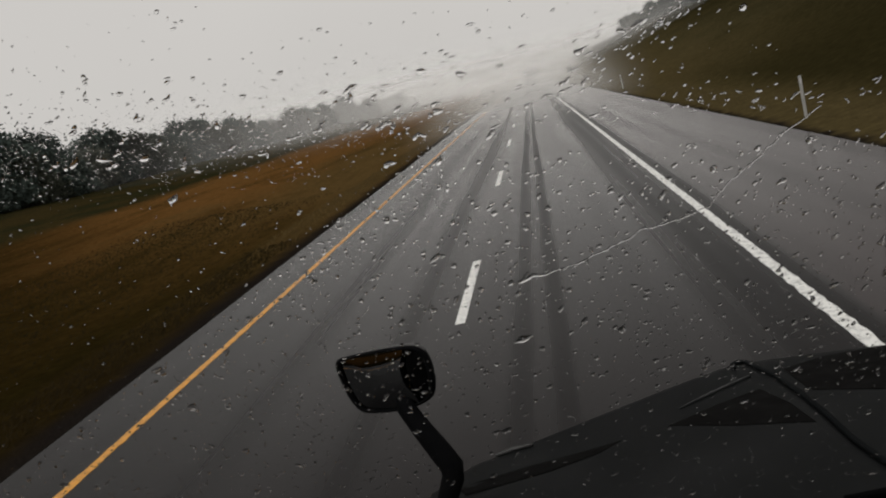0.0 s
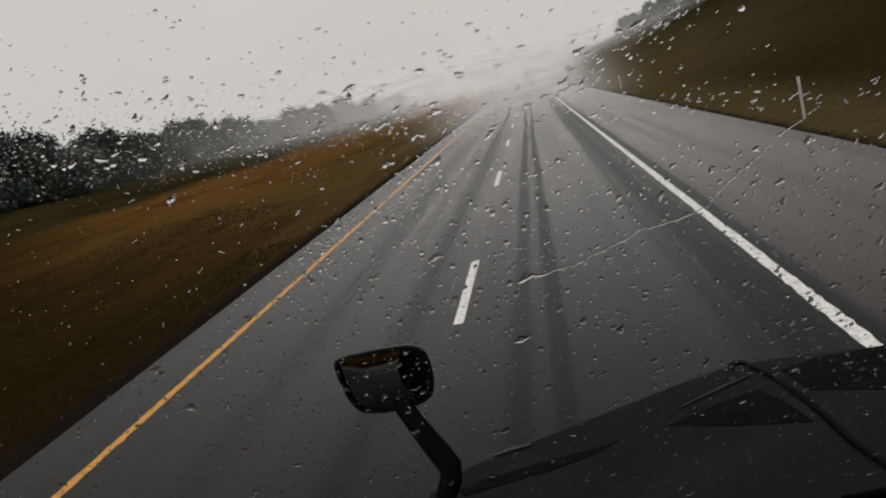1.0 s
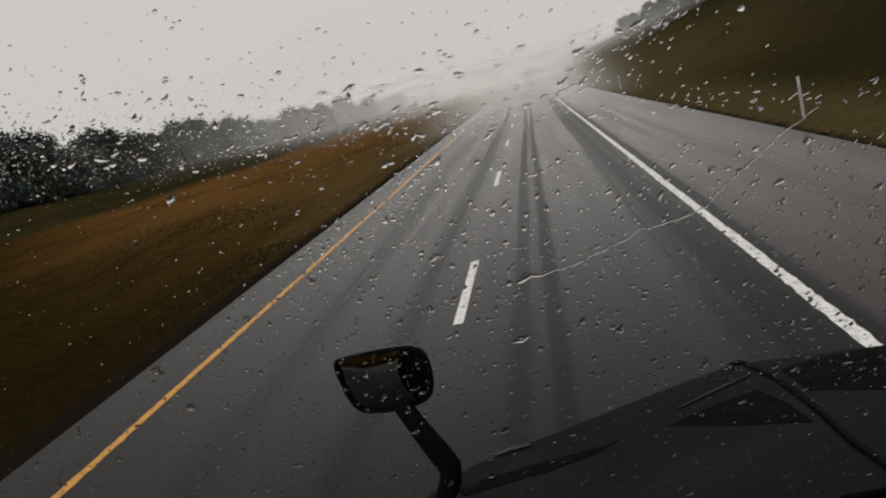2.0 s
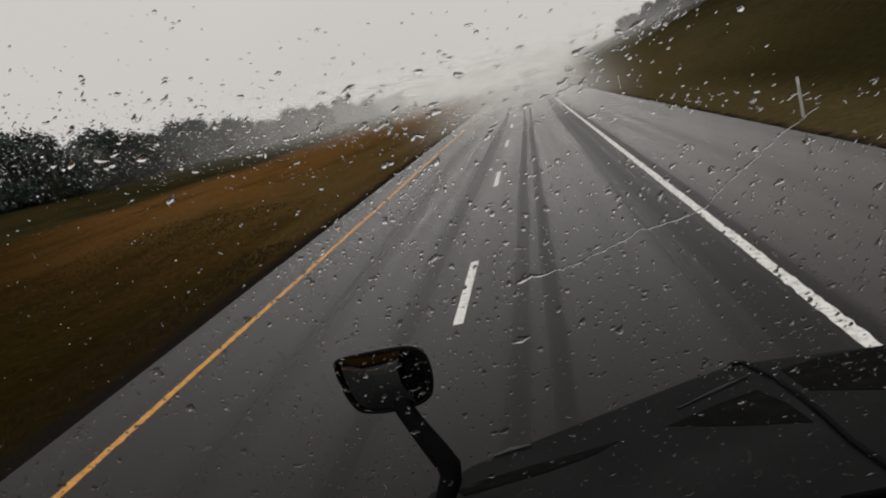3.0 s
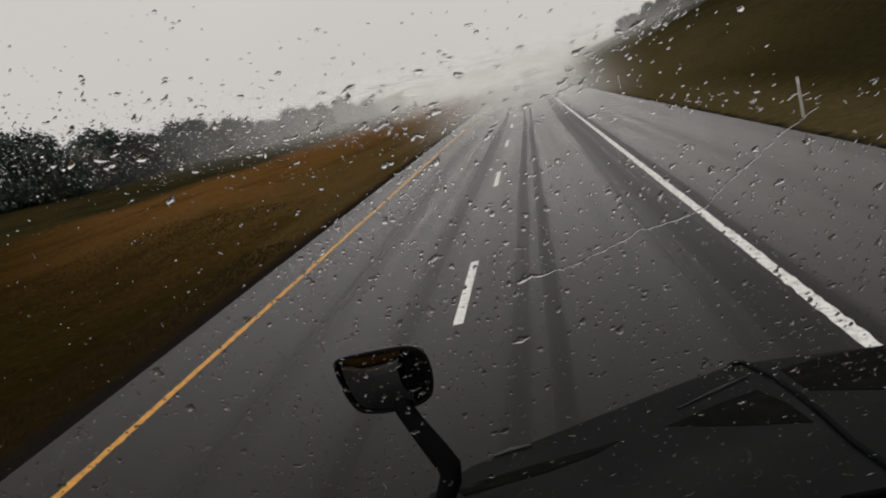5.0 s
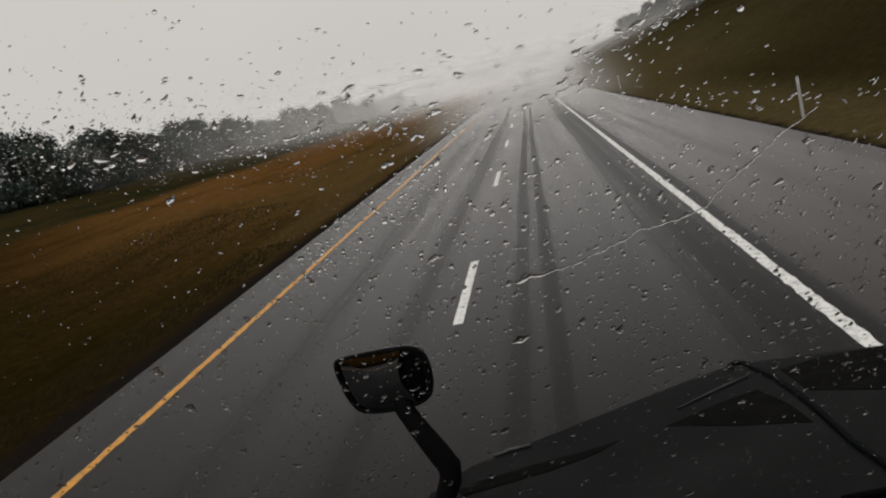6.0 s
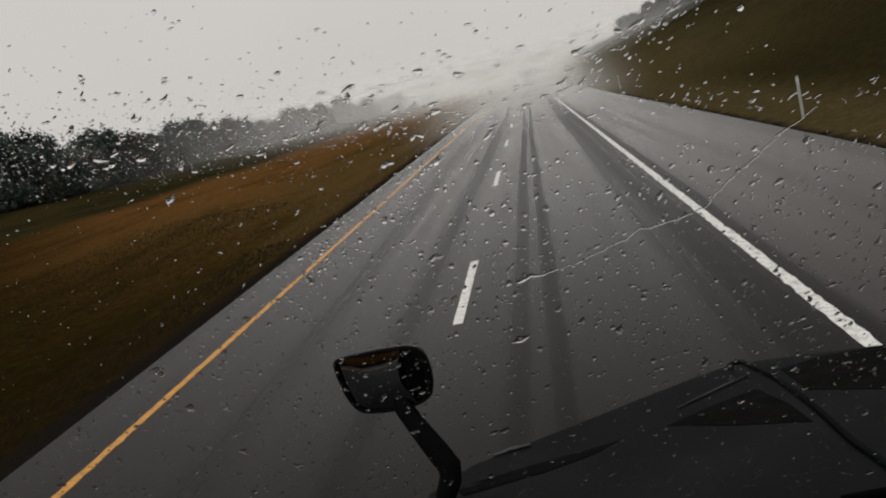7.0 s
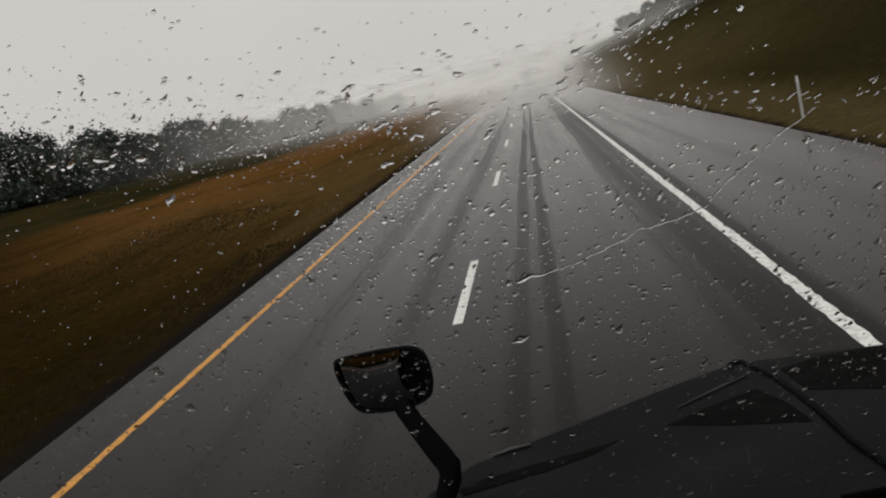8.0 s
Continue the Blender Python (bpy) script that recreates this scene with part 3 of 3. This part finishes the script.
def build_truck():
    truck = empty("truck", (CX, 0, 0))
    tagged(truck, "dark grey long-nosed truck standing on the wet lane", "truck")
    off = Matrix.Translation((-CX, 0, 0))

    def add(name, bm, material, label="", smooth=False, parent=None):
        bmesh.ops.transform(bm, matrix=off, verts=bm.verts)
        return part(name, bm, material, parent or truck, label, smooth)

    cols = []
    for i in range(-40, 41):
        x = CX + 0.95 * math.copysign(1 - (1 - abs(i) / 40) ** 1.3, i)
        f = hood_front(x)
        col = [(x, y, hood_z(x, y)) for y in (0.72 + (f - 0.72) * (1 - (1 - k / 36) ** 1.8) for k in range(37))]
        tip = col[-1]
        col += [(x, tip[1] + dy, tip[2] - dz) for dy, dz in ((0.012, 0.02), (0.02, 0.07), (0.02, 0.3), (0.02, 0.75))]
        cols.append(col)
    def hem(col, side):
        return [[(x + side * d, y, min(z, z - dz)) for x, y, z in col] for d, dz in ((0.015, 0.02), (0.025, 0.08), (0.03, 0.3), (0.03, 0.75))]
    cols = hem(cols[0], -1)[::-1] + cols + hem(cols[-1], 1)
    add("hood", skin(cols, closed=False), HOOD_PAINT, "dark wet hood with a pointed nose", True)

    def panel(corners, name, label):
        inner = [Vector((sum(c[0] for c in corners) / len(corners), sum(c[1] for c in corners) / len(corners), 0))]
        rings = []
        for s, dz in ((1.0, -0.004), (1.0, 0.001), (0.97, 0.002), (0.5, 0.002), (0.05, 0.002)):
            ring = []
            for (ax, ay), (bx, by) in zip(corners, corners[1:] + corners[:1]):
                for k in range(4):
                    x, y = ax + (bx - ax) * k / 4, ay + (by - ay) * k / 4
                    x, y = inner[0].x + (x - inner[0].x) * s, inner[0].y + (y - inner[0].y) * s
                    ring.append((x, y, hood_z(x, y) + dz))
            rings.append(ring)
        add(name, skin(rings), DARK_PANEL, label, True)

    # Dark reflections on the hood, imitated by two raised matt panels.
    panel([(0.153, 2.005), (0.30, 2.11), (0.436, 2.183), (0.47, 2.0), (0.478, 1.825), (0.309, 1.903)], "hood_vent", "matt dark three-sided panel standing in for a reflection on the hood")
    panel([(0.544, 2.343), (0.684, 2.40), (0.879, 2.38), (0.80, 2.15), (0.701, 1.968), (0.545, 2.082)], "hood_vent", "matt dark panel standing in for a reflection on the hood")
    # Flat dark band on top of the hood; nothing is cut in.
    panel([(-0.41, 1.822), (-0.21, 1.888), (-0.07, 1.925), (0.02, 1.955), (-0.04, 1.888), (-0.17, 1.818), (-0.38, 1.755)], "hood_seam", "flat dark band laid across the hood")
    # Tube added to draw a dark hooked line; it is no known hood part.
    hook_line = [(x, y, hood_z(x, y) + 0.006) for x, y in ((0.425, 2.44), (0.425, 2.49), (0.44, 2.515), (0.47, 2.50), (0.505, 2.264), (0.512, 2.06), (0.512, 1.891), (0.504, 1.649), (0.512, 1.50), (0.53, 1.2))]
    add("hood_strap", tube(hook_line, [0.005, 0.006, 0.007, 0.007, 0.007, 0.007, 0.007, 0.007, 0.007, 0.007], 8), HOOK_LINE, "dark hooked line along the hood, drawn as a thin tube", True)
    # The light streak along the crease, added as a thin paler strip.
    glint = [(x, y, hood_z(x, y) + 0.003) for x, y in ((0.204, 2.138), (0.29, 2.21), (0.37, 2.275), (0.445, 2.33))]
    add("hood_crease", tube(glint, [0.002, 0.004, 0.005, 0.003], 6), HIGHLIGHT_METAL, "dull metal strip added as the highlight along the hood crease", True)
    clip = [(x, y, hood_z(x, y) + 0.004) for x, y in ((-0.325, 2.02), (-0.275, 2.045), (-0.22, 2.055))]
    add("hood_latch", tube(clip, [0.004, 0.007, 0.004], 8), LATCH, "small bright hood latch", True)
    # body below and the cab shell round the camera
    add("bumper", box((CX - 1.15, 2.45, 0.35), (CX + 1.15, 2.74, 0.85), 0.06), CHROME, "chrome front bumper")
    add("grille", box((CX - 0.2, 2.48, 0.8), (CX + 0.3, 2.6, 1.45), 0.01), BLACK_PLASTIC, "black front grille")
    add("chassis", box((CX - 0.45, -5.0, 0.55), (CX + 0.45, 2.45, 0.95), 0.02), BLACK_PLASTIC)
    for s in (-1, 1):
        x0, x1 = sorted((CX + s * 1.2, CX + s * 1.14))
        add("cab_side", box((x0, -1.5, 0.95), (x1, 0.74, 2.25), 0.01), HOOD_PAINT)
        add("cab_side", box((x0, -1.5, 2.25), (x1, -0.25, 3.3), 0.01), HOOD_PAINT)
        add("cab_pillar", tube([(CX + s * 1.15, 0.70, 2.22), (CX + s * 1.13, 0.28, 3.12)], 0.05, 8), HOOD_PAINT, "", True)
        add("side_window", box((x0 + 0.025, -0.25, 2.25), (x1 - 0.025, 0.3, 3.0)), GLASS, "clear side window").visible_shadow = False
        for y in (1.55, -3.4, -4.6):
            wheel(truck, s * 1.02, y, 0.52, 0.3)
    add("cab_roof", box((CX - 1.2, -1.5, 3.1), (CX + 1.2, 0.3, 3.3), 0.03), CABIN)
    add("cab_back", box((CX - 1.14, -1.5, 0.95), (CX + 1.14, -1.44, 3.1)), CABIN)
    add("cab_floor", box((CX - 1.14, -1.44, 0.95), (CX + 1.14, 0.74, 1.05)), CABIN)
    add("firewall", box((CX - 1.14, 0.66, 1.05), (CX + 1.14, 0.74, 1.98), 0.005), CABIN)
    dash = [[(x, y, z) for y, z in ((0.66, 2.16), (0.35, 2.12), (0.12, 2.04), (0.08, 1.85), (0.2, 1.6), (0.66, 1.5))] for x in (CX - 1.13, CX - 0.4, CX + 0.4, CX + 1.13)]
    add("dashboard", skin(dash), CABIN, "dark textured dashboard")
    # windscreen, leaning back
    foot, up = Vector((0, 0.62, 2.30)), Vector((0, -0.4067, 0.9135))
    out = Vector((0, 0.9135, 0.4067))
    corners = ((CX - 1.08, -0.12), (CX + 1.08, -0.12), (CX + 1.06, 0.86), (CX - 1.06, 0.86))
    for (ua, va), (ub, vb) in zip(corners, corners[1:] + corners[:1]):
        edge = [Vector((ua + (ub - ua) * k / 6, 0, 0)) + foot + up * (va + (vb - va) * k / 6) for k in range(7)]
        add("windscreen_seal", tube(edge, 0.016, 8), RUBBER, "black rubber windscreen seal", True)
    # wiper parked along the foot of the glass
    def on_glass(u, v, d):
        return Vector((u, 0, 0)) + foot + up * v + out * d
    blade = [on_glass(0.185 + 0.62 * k / 8, -0.066 - 0.016 * k / 8, 0.006 + 0.004 * math.sin(math.pi * k / 8)) for k in range(9)]
    wiper = add("wiper", tube([on_glass(1.18, -0.14, 0.03), on_glass(1.1, -0.12, 0.035), on_glass(0.8, -0.085, 0.03), on_glass(0.50, -0.066, 0.022)], [0.014, 0.012, 0.009, 0.006], 8), BLACK_PLASTIC, "black wiper arm parked at the glass foot", True)
    add("wiper_blade", tube([p + out * 0.008 for p in blade], [0.004, 0.006, 0.007, 0.008, 0.009, 0.008, 0.007, 0.006, 0.004], 8), BLACK_PLASTIC, "black wiper blade", True, wiper)
    add("wiper_rubber", tube([p - out * 0.001 for p in blade], 0.003, 6), RUBBER, "black rubber wiping edge", True, wiper)
    # hood mirror on its arm
    outline = [(-0.611, 2.123), (-0.60, 2.131), (-0.52, 2.131), (-0.435, 2.127), (-0.405, 2.118), (-0.388, 2.098), (-0.384, 2.05), (-0.391, 1.998), (-0.412, 1.974),
               (-0.47, 1.964), (-0.56, 1.972), (-0.588, 1.986), (-0.605, 2.02), (-0.614, 2.07), (-0.617, 2.112)]
    for _ in range(2):
        outline = [(a[0] + (b[0] - a[0]) * k, a[1] + (b[1] - a[1]) * k) for a, b in zip(outline, outline[1:] + outline[:1]) for k in (0.25, 0.75)]
    c = Vector((sum(p[0] for p in outline) / len(outline), 0, sum(p[1] for p in outline) / len(outline)))

    def shaped(y, s):
        return [Vector((c.x + (x - c.x) * s, y, c.z - 0.003 - 0.3 * max(0.0, y - 1.78) + (z - c.z) * s)) for x, z in outline]

    house = skin([shaped(1.800, 0.88), shaped(1.786, 0.885), shaped(1.776, 0.895), shaped(1.769, 0.93), shaped(1.770, 0.97), shaped(1.778, 1.0), shaped(1.80, 1.0), shaped(1.85, 0.93), shaped(1.89, 0.74), shaped(1.905, 0.45)])
    mirror = add("hood_mirror", house, BLACK_PLASTIC, "black hood-mounted mirror on an angled arm", True)
    face = bmesh.new()
    rings = []
    for s in (0.002, 0.1, 0.2, 0.3, 0.4, 0.5, 0.6, 0.7, 0.8, 0.9):
        rings.append([Vector((p.x, 1.7795 - 0.0055 * (1 - s * s) + 0.024 * (p.z - c.z) - 0.045 * (p.x - c.x), p.z)) for p in shaped(0, s)])
    skin(rings, caps=False, bm=face)
    # Sky highlight on the housing's upper edge, imitated by a pale strip.
    top = [p for p in shaped(1.793, 1.012) if p.z > 2.085 and p.x > -0.535]
    top.sort(key=lambda p: p.x - p.z)
    add("housing_edge", tube(top, [0.0015] + [0.0045] * (len(top) - 2) + [0.0015], 8), EDGE_HIGHLIGHT, "pale strip added as the highlight on the upper housing edge", True, mirror)
    add("mirror_glass", face, MIRROR, "convex mirror glass", True, mirror)
    arm = [(-0.478, 1.80, 2.0), (-0.47, 1.772, 1.968), (-0.44, 1.75, 1.915), (-0.405, 1.725, 1.86), (-0.385, 1.712, 1.825), (-0.388, 1.70, 1.80), (-0.41, 1.685, 1.76), (-0.42, 1.68, 1.70)]
    add("mirror_arm", tube(arm, [0.022, 0.024, 0.026, 0.029, 0.030, 0.027, 0.025, 0.028], 12), BLACK_PLASTIC, "black tubular arm", True, mirror)
    add("mirror_foot", tube([(-0.405, 1.66, 1.70), (-0.405, 1.66, 1.738), (-0.405, 1.66, 1.752)], [0.06, 0.055, 0.03], 14), RUBBER, "black rubber mounting foot", True, mirror)


build_truck()


# ---- rain on the windscreen ----
FOOT, UP, OUT = Vector((0, 0.62, 2.30)), Vector((0, -0.4067, 0.9135)), Vector((0, 0.9135, 0.4067))


def drop(verts, faces, u, v, long, wide, turn, rng, tall=None, lean=None):
    """A rounded cap of water on the outside of the glass, with an uneven rim; low on the glass its crest sags. tall is its height over its half width."""
    high = smoothstep(0.26, 0.36, v)
    tall = tall or rng.uniform(0.29, 0.40) + 0.45 * high - 0.06 * smoothstep(0.20, 0.10, v)
    lean = -0.62 + 0.2 * high if lean is None else lean
    seg = 14 if wide > 0.0011 else 9
    ragged = 0.55 if wide > 0.0011 else 0.3
    wob = [1 + ragged * rng.uniform(-1, 1) for _ in range(seg)]
    wob = [(wob[i - 1] + 2 * wob[i] + wob[(i + 1) % seg]) / 4 for i in range(seg)]
    taper = rng.uniform(-0.1, 0.45)
    base = len(verts)
    ca, sa = math.cos(turn), math.sin(turn)
    pushed = lean * math.hypot(long * sa, wide * ca)
    ball = (1 + tall * tall) / (2 * tall)
    for s in (1.0, 0.95, 0.84, 0.64, 0.34):
        h = math.sqrt(max(0.0, ball * ball - s * s)) - (ball - tall)
        for i in range(seg):
            t = 2 * math.pi * i / seg
            p, q = math.cos(t) * s * wob[i], math.sin(t) * s * wob[i]
            q *= 1 - taper * p
            a, b = p * long, q * wide
            verts.append(FOOT + Vector((u + a * ca - b * sa, 0, 0)) + UP * (v + a * sa + b * ca + (1 - s) * pushed) + OUT * (0.0004 + h * wide))
    verts.append(FOOT + Vector((u, 0, 0)) + UP * (v + pushed) + OUT * (0.0004 + tall * wide))
    for k in range(4):
        for i in range(seg):
            j = (i + 1) % seg
            faces.append((base + (k + 1) * seg + i, base + (k + 1) * seg + j, base + k * seg + j, base + k * seg + i))
    for i in range(seg):
        faces.append((base + 5 * seg, base + 4 * seg + (i + 1) % seg, base + 4 * seg + i))
    faces.append(tuple(base + i for i in range(seg)))


HEAVY = [(-0.287, 0.428), (-0.265, 0.445), (-0.294, 0.450), (-0.257, 0.418), (-0.241, 0.431), (-0.225, 0.443), (-0.221, 0.424), (-0.213, 0.406), (-0.231, 0.386), (-0.207, 0.401), (-0.182, 0.426), (-0.180, 0.410), (-0.164, 0.401), (-0.145, 0.406), (-0.125, 0.407), (-0.103, 0.420), (-0.077, 0.407), (-0.056, 0.404), (-0.085, 0.394), (-0.072, 0.387), (-0.100, 0.401), (-0.095, 0.373), (-0.080, 0.359), (-0.063, 0.368), (-0.029, 0.376), (0.041, 0.404), (0.029, 0.393), (0.021, 0.398), (0.063, 0.419), (0.073, 0.416), (0.119, 0.413), (0.030, 0.412), (-0.242, 0.470), (-0.203, 0.449), (-0.100, 0.426)]


def build_rain():
    rng = random.Random(21)
    verts, faces = [], []

    def streak(u, v, r, n, turn):
        """A crooked string of drops that have run into one another."""
        for k in range(n):
            drop(verts, faces, u, v, r * rng.uniform(1.2, 2.0), r * rng.uniform(0.6, 1.0), turn + rng.gauss(0, 0.35), rng)
            turn += rng.gauss(0, 0.3)
            u, v = u + math.cos(turn) * r * 1.5, v + math.sin(turn) * r * 1.5

    def skyline(u):
        """Height on the glass at which the far tree line shows."""
        return 0.412 - 0.185 * (u + 0.15)

    def over_grass(u, v):
        """Whether the far shoulder and the median show behind this place on the glass; the wipers keep it drier."""
        return v > 0.169 + (u + 0.498) * 0.48

    # beads over the lower glass
    for i in range(4900):
        u, v = rng.uniform(-0.56, 0.26), rng.uniform(-0.08, 0.40)
        if v > skyline(u) - 0.03:
            continue
        if over_grass(u, v) and rng.random() < 0.955:
            continue
        if u > -0.15 and v < 0.15 - 0.2 * u and rng.random() < 0.6:
            continue
        r = 0.00092 * math.exp(rng.gauss(0.0, 0.36)) * (0.6 if over_grass(u, v) else 1)
        drop(verts, faces, u, v, r * (1.15 + abs(rng.gauss(0, 0.4))), r, rng.gauss(0.62, 0.35), rng)
    # finer ones between them
    for i in range(4800):
        u, v = rng.uniform(-0.52, 0.26), rng.uniform(-0.06, 0.40)
        if v > skyline(u) - 0.03 or (over_grass(u, v) and rng.random() < 0.75) or (u > -0.15 and v < 0.15 - 0.2 * u and rng.random() < 0.7):
            continue
        r = 0.00040 * math.exp(rng.gauss(0.0, 0.35))
        drop(verts, faces, u, v, r * rng.uniform(1.1, 1.8), r, rng.gauss(0.6, 0.4), rng)
    # short crooked runs among them
    for i in range(38):
        streak(rng.uniform(-0.34, 0.24), rng.uniform(0.05, 0.36), rng.uniform(0.0006, 0.0010), rng.randint(2, 3), rng.gauss(0.5, 0.5))
    # drops above the tree line, fewer the higher
    for i in range(800):
        u = rng.uniform(-0.34, 0.14)
        v = skyline(u) - 0.012 + abs(rng.gauss(0, 0.040))
        if u > 0.03 and rng.random() < 0.5:
            continue
        r = 0.00040 * math.exp(rng.gauss(0.0, 0.5))
        drop(verts, faces, u, v, r * (1.4 + abs(rng.gauss(0, 0.9))), r, rng.gauss(0.2, 0.3), rng)
    # fine spray gathered in a band
    for i in range(1900):
        u = rng.uniform(-0.36, 0.0)
        v = skyline(u) - 0.006 + 0.015 * rng.gauss(0, 1)
        if rng.random() < smoothstep(-0.20, -0.02, u) * 0.7:
            continue
        r = 0.00022 * math.exp(rng.gauss(0, 0.4))
        drop(verts, faces, u, v, r * rng.uniform(1.3, 2.8), r, rng.gauss(-0.6, 0.35), rng)
    # fine spray along the median's edge and low on the far side
    for i in range(420):
        k = rng.random()
        u, v = -0.19 + 0.13 * k + rng.gauss(0, 0.006), 0.295 + 0.075 * k + rng.gauss(0, 0.009)
        r = 0.00030 * math.exp(rng.gauss(0, 0.45))
        drop(verts, faces, u, v, r * rng.uniform(1.1, 2.2), r, rng.gauss(0.6, 0.5), rng)
    for i in range(190):
        u, v = rng.gauss(0.16, 0.035), rng.gauss(0.16, 0.035)
        r = 0.00036 * math.exp(rng.gauss(0, 0.4))
        drop(verts, faces, u, v, r * rng.uniform(1.1, 1.8), r, rng.gauss(0.4, 0.5), rng)
    # larger drops pushed along by the wind
    for i in range(52):
        u = rng.uniform(-0.34, 0.0)
        streak(u, skyline(u) + rng.gauss(0.002, 0.010), rng.uniform(0.0007, 0.0012), rng.randint(1, 2), rng.gauss(0.4, 0.45))
    # the heaviest drops, hanging where the wind holds them
    for u, v in HEAVY:
        streak(u, v, rng.uniform(0.0012, 0.0020), rng.randint(1, 3), rng.gauss(0.5, 0.3))
    # a slanting run of them before the embankment
    for i in range(110):
        k = rng.uniform(0.2, 1.0)
        u, v = 0.11 * k + rng.gauss(0, 0.010), 0.396 + 0.03 * k + rng.gauss(0, 0.009)
        r = rng.uniform(0.00025, 0.00075)
        drop(verts, faces, u, v, r * rng.uniform(1.6, 2.8), r, rng.gauss(0.55, 0.22), rng)
    for i in range(4):
        k = rng.random()
        streak(0.005 + 0.09 * k, 0.394 + 0.03 * k + rng.gauss(0, 0.006), rng.uniform(0.0007, 0.0011), rng.randint(2, 4), rng.gauss(0.55, 0.25))
    # a scalloped line of water along the pavement edge
    for i in range(40):
        u = rng.uniform(0.05, 0.21)
        streak(u, 0.372 - 0.19 * (u - 0.05) + rng.gauss(0, 0.004), rng.uniform(0.0005, 0.0009), rng.randint(1, 3), rng.gauss(0.2, 0.5))
    me = bpy.data.meshes.new("raindrops")
    me.from_pydata(verts, [], faces)
    me.shade_smooth()
    for p in me.polygons:
        if len(p.vertices) > 4:
            p.use_smooth = False
    me.materials.append(WATER)
    ob = tagged(new("raindrops", me), "clear raindrops and spray beading on the windscreen", "raindrops", kind="stuff")
    ob.visible_shadow = False


build_rain()


def build_trail():
    """A heavy drop that has run across the glass and left a wet line behind it."""
    rng = random.Random(4)
    line = [(0.1596, 0.3416), (0.137, 0.329), (0.1234, 0.3171), (0.1023, 0.3025), (0.0908, 0.2885), (0.069, 0.2835), (0.0473, 0.2829), (0.0278, 0.2746), (0.008, 0.2683), (-0.018, 0.2645), (-0.044, 0.2625)]
    pts = []
    for (a, b), (c, d) in zip(line, line[1:]):
        for k in range(6):
            t = k / 6
            pts.append((a + (c - a) * t + rng.gauss(0, 0.0004), b + (d - b) * t + rng.gauss(0, 0.0006)))
    rings = []
    for i, (u, v) in enumerate(pts):
        k = i / (len(pts) - 1)
        w = (0.00038 + 0.0003 * rng.random() + 0.0014 * smoothstep(0.90, 0.97, k)) * (1 - 0.85 * smoothstep(0.975, 1.0, k))
        q = FOOT + Vector((u, 0, 0)) + UP * v
        rings.append([q + UP * w * a + OUT * (0.0004 + w * h) for a, h in ((-0.9, 0.0), (-0.8, 0.2), (-0.55, 0.38), (-0.2, 0.40), (0.4, 0.27), (1.0, 0.10), (1.3, 0.0))])
    ob = part("water_trail", skin(rings), WATER, None, "", True)
    tagged(ob, "thin crooked run of rainwater across the windscreen", "water trail")
    ob.visible_shadow = False


build_trail()
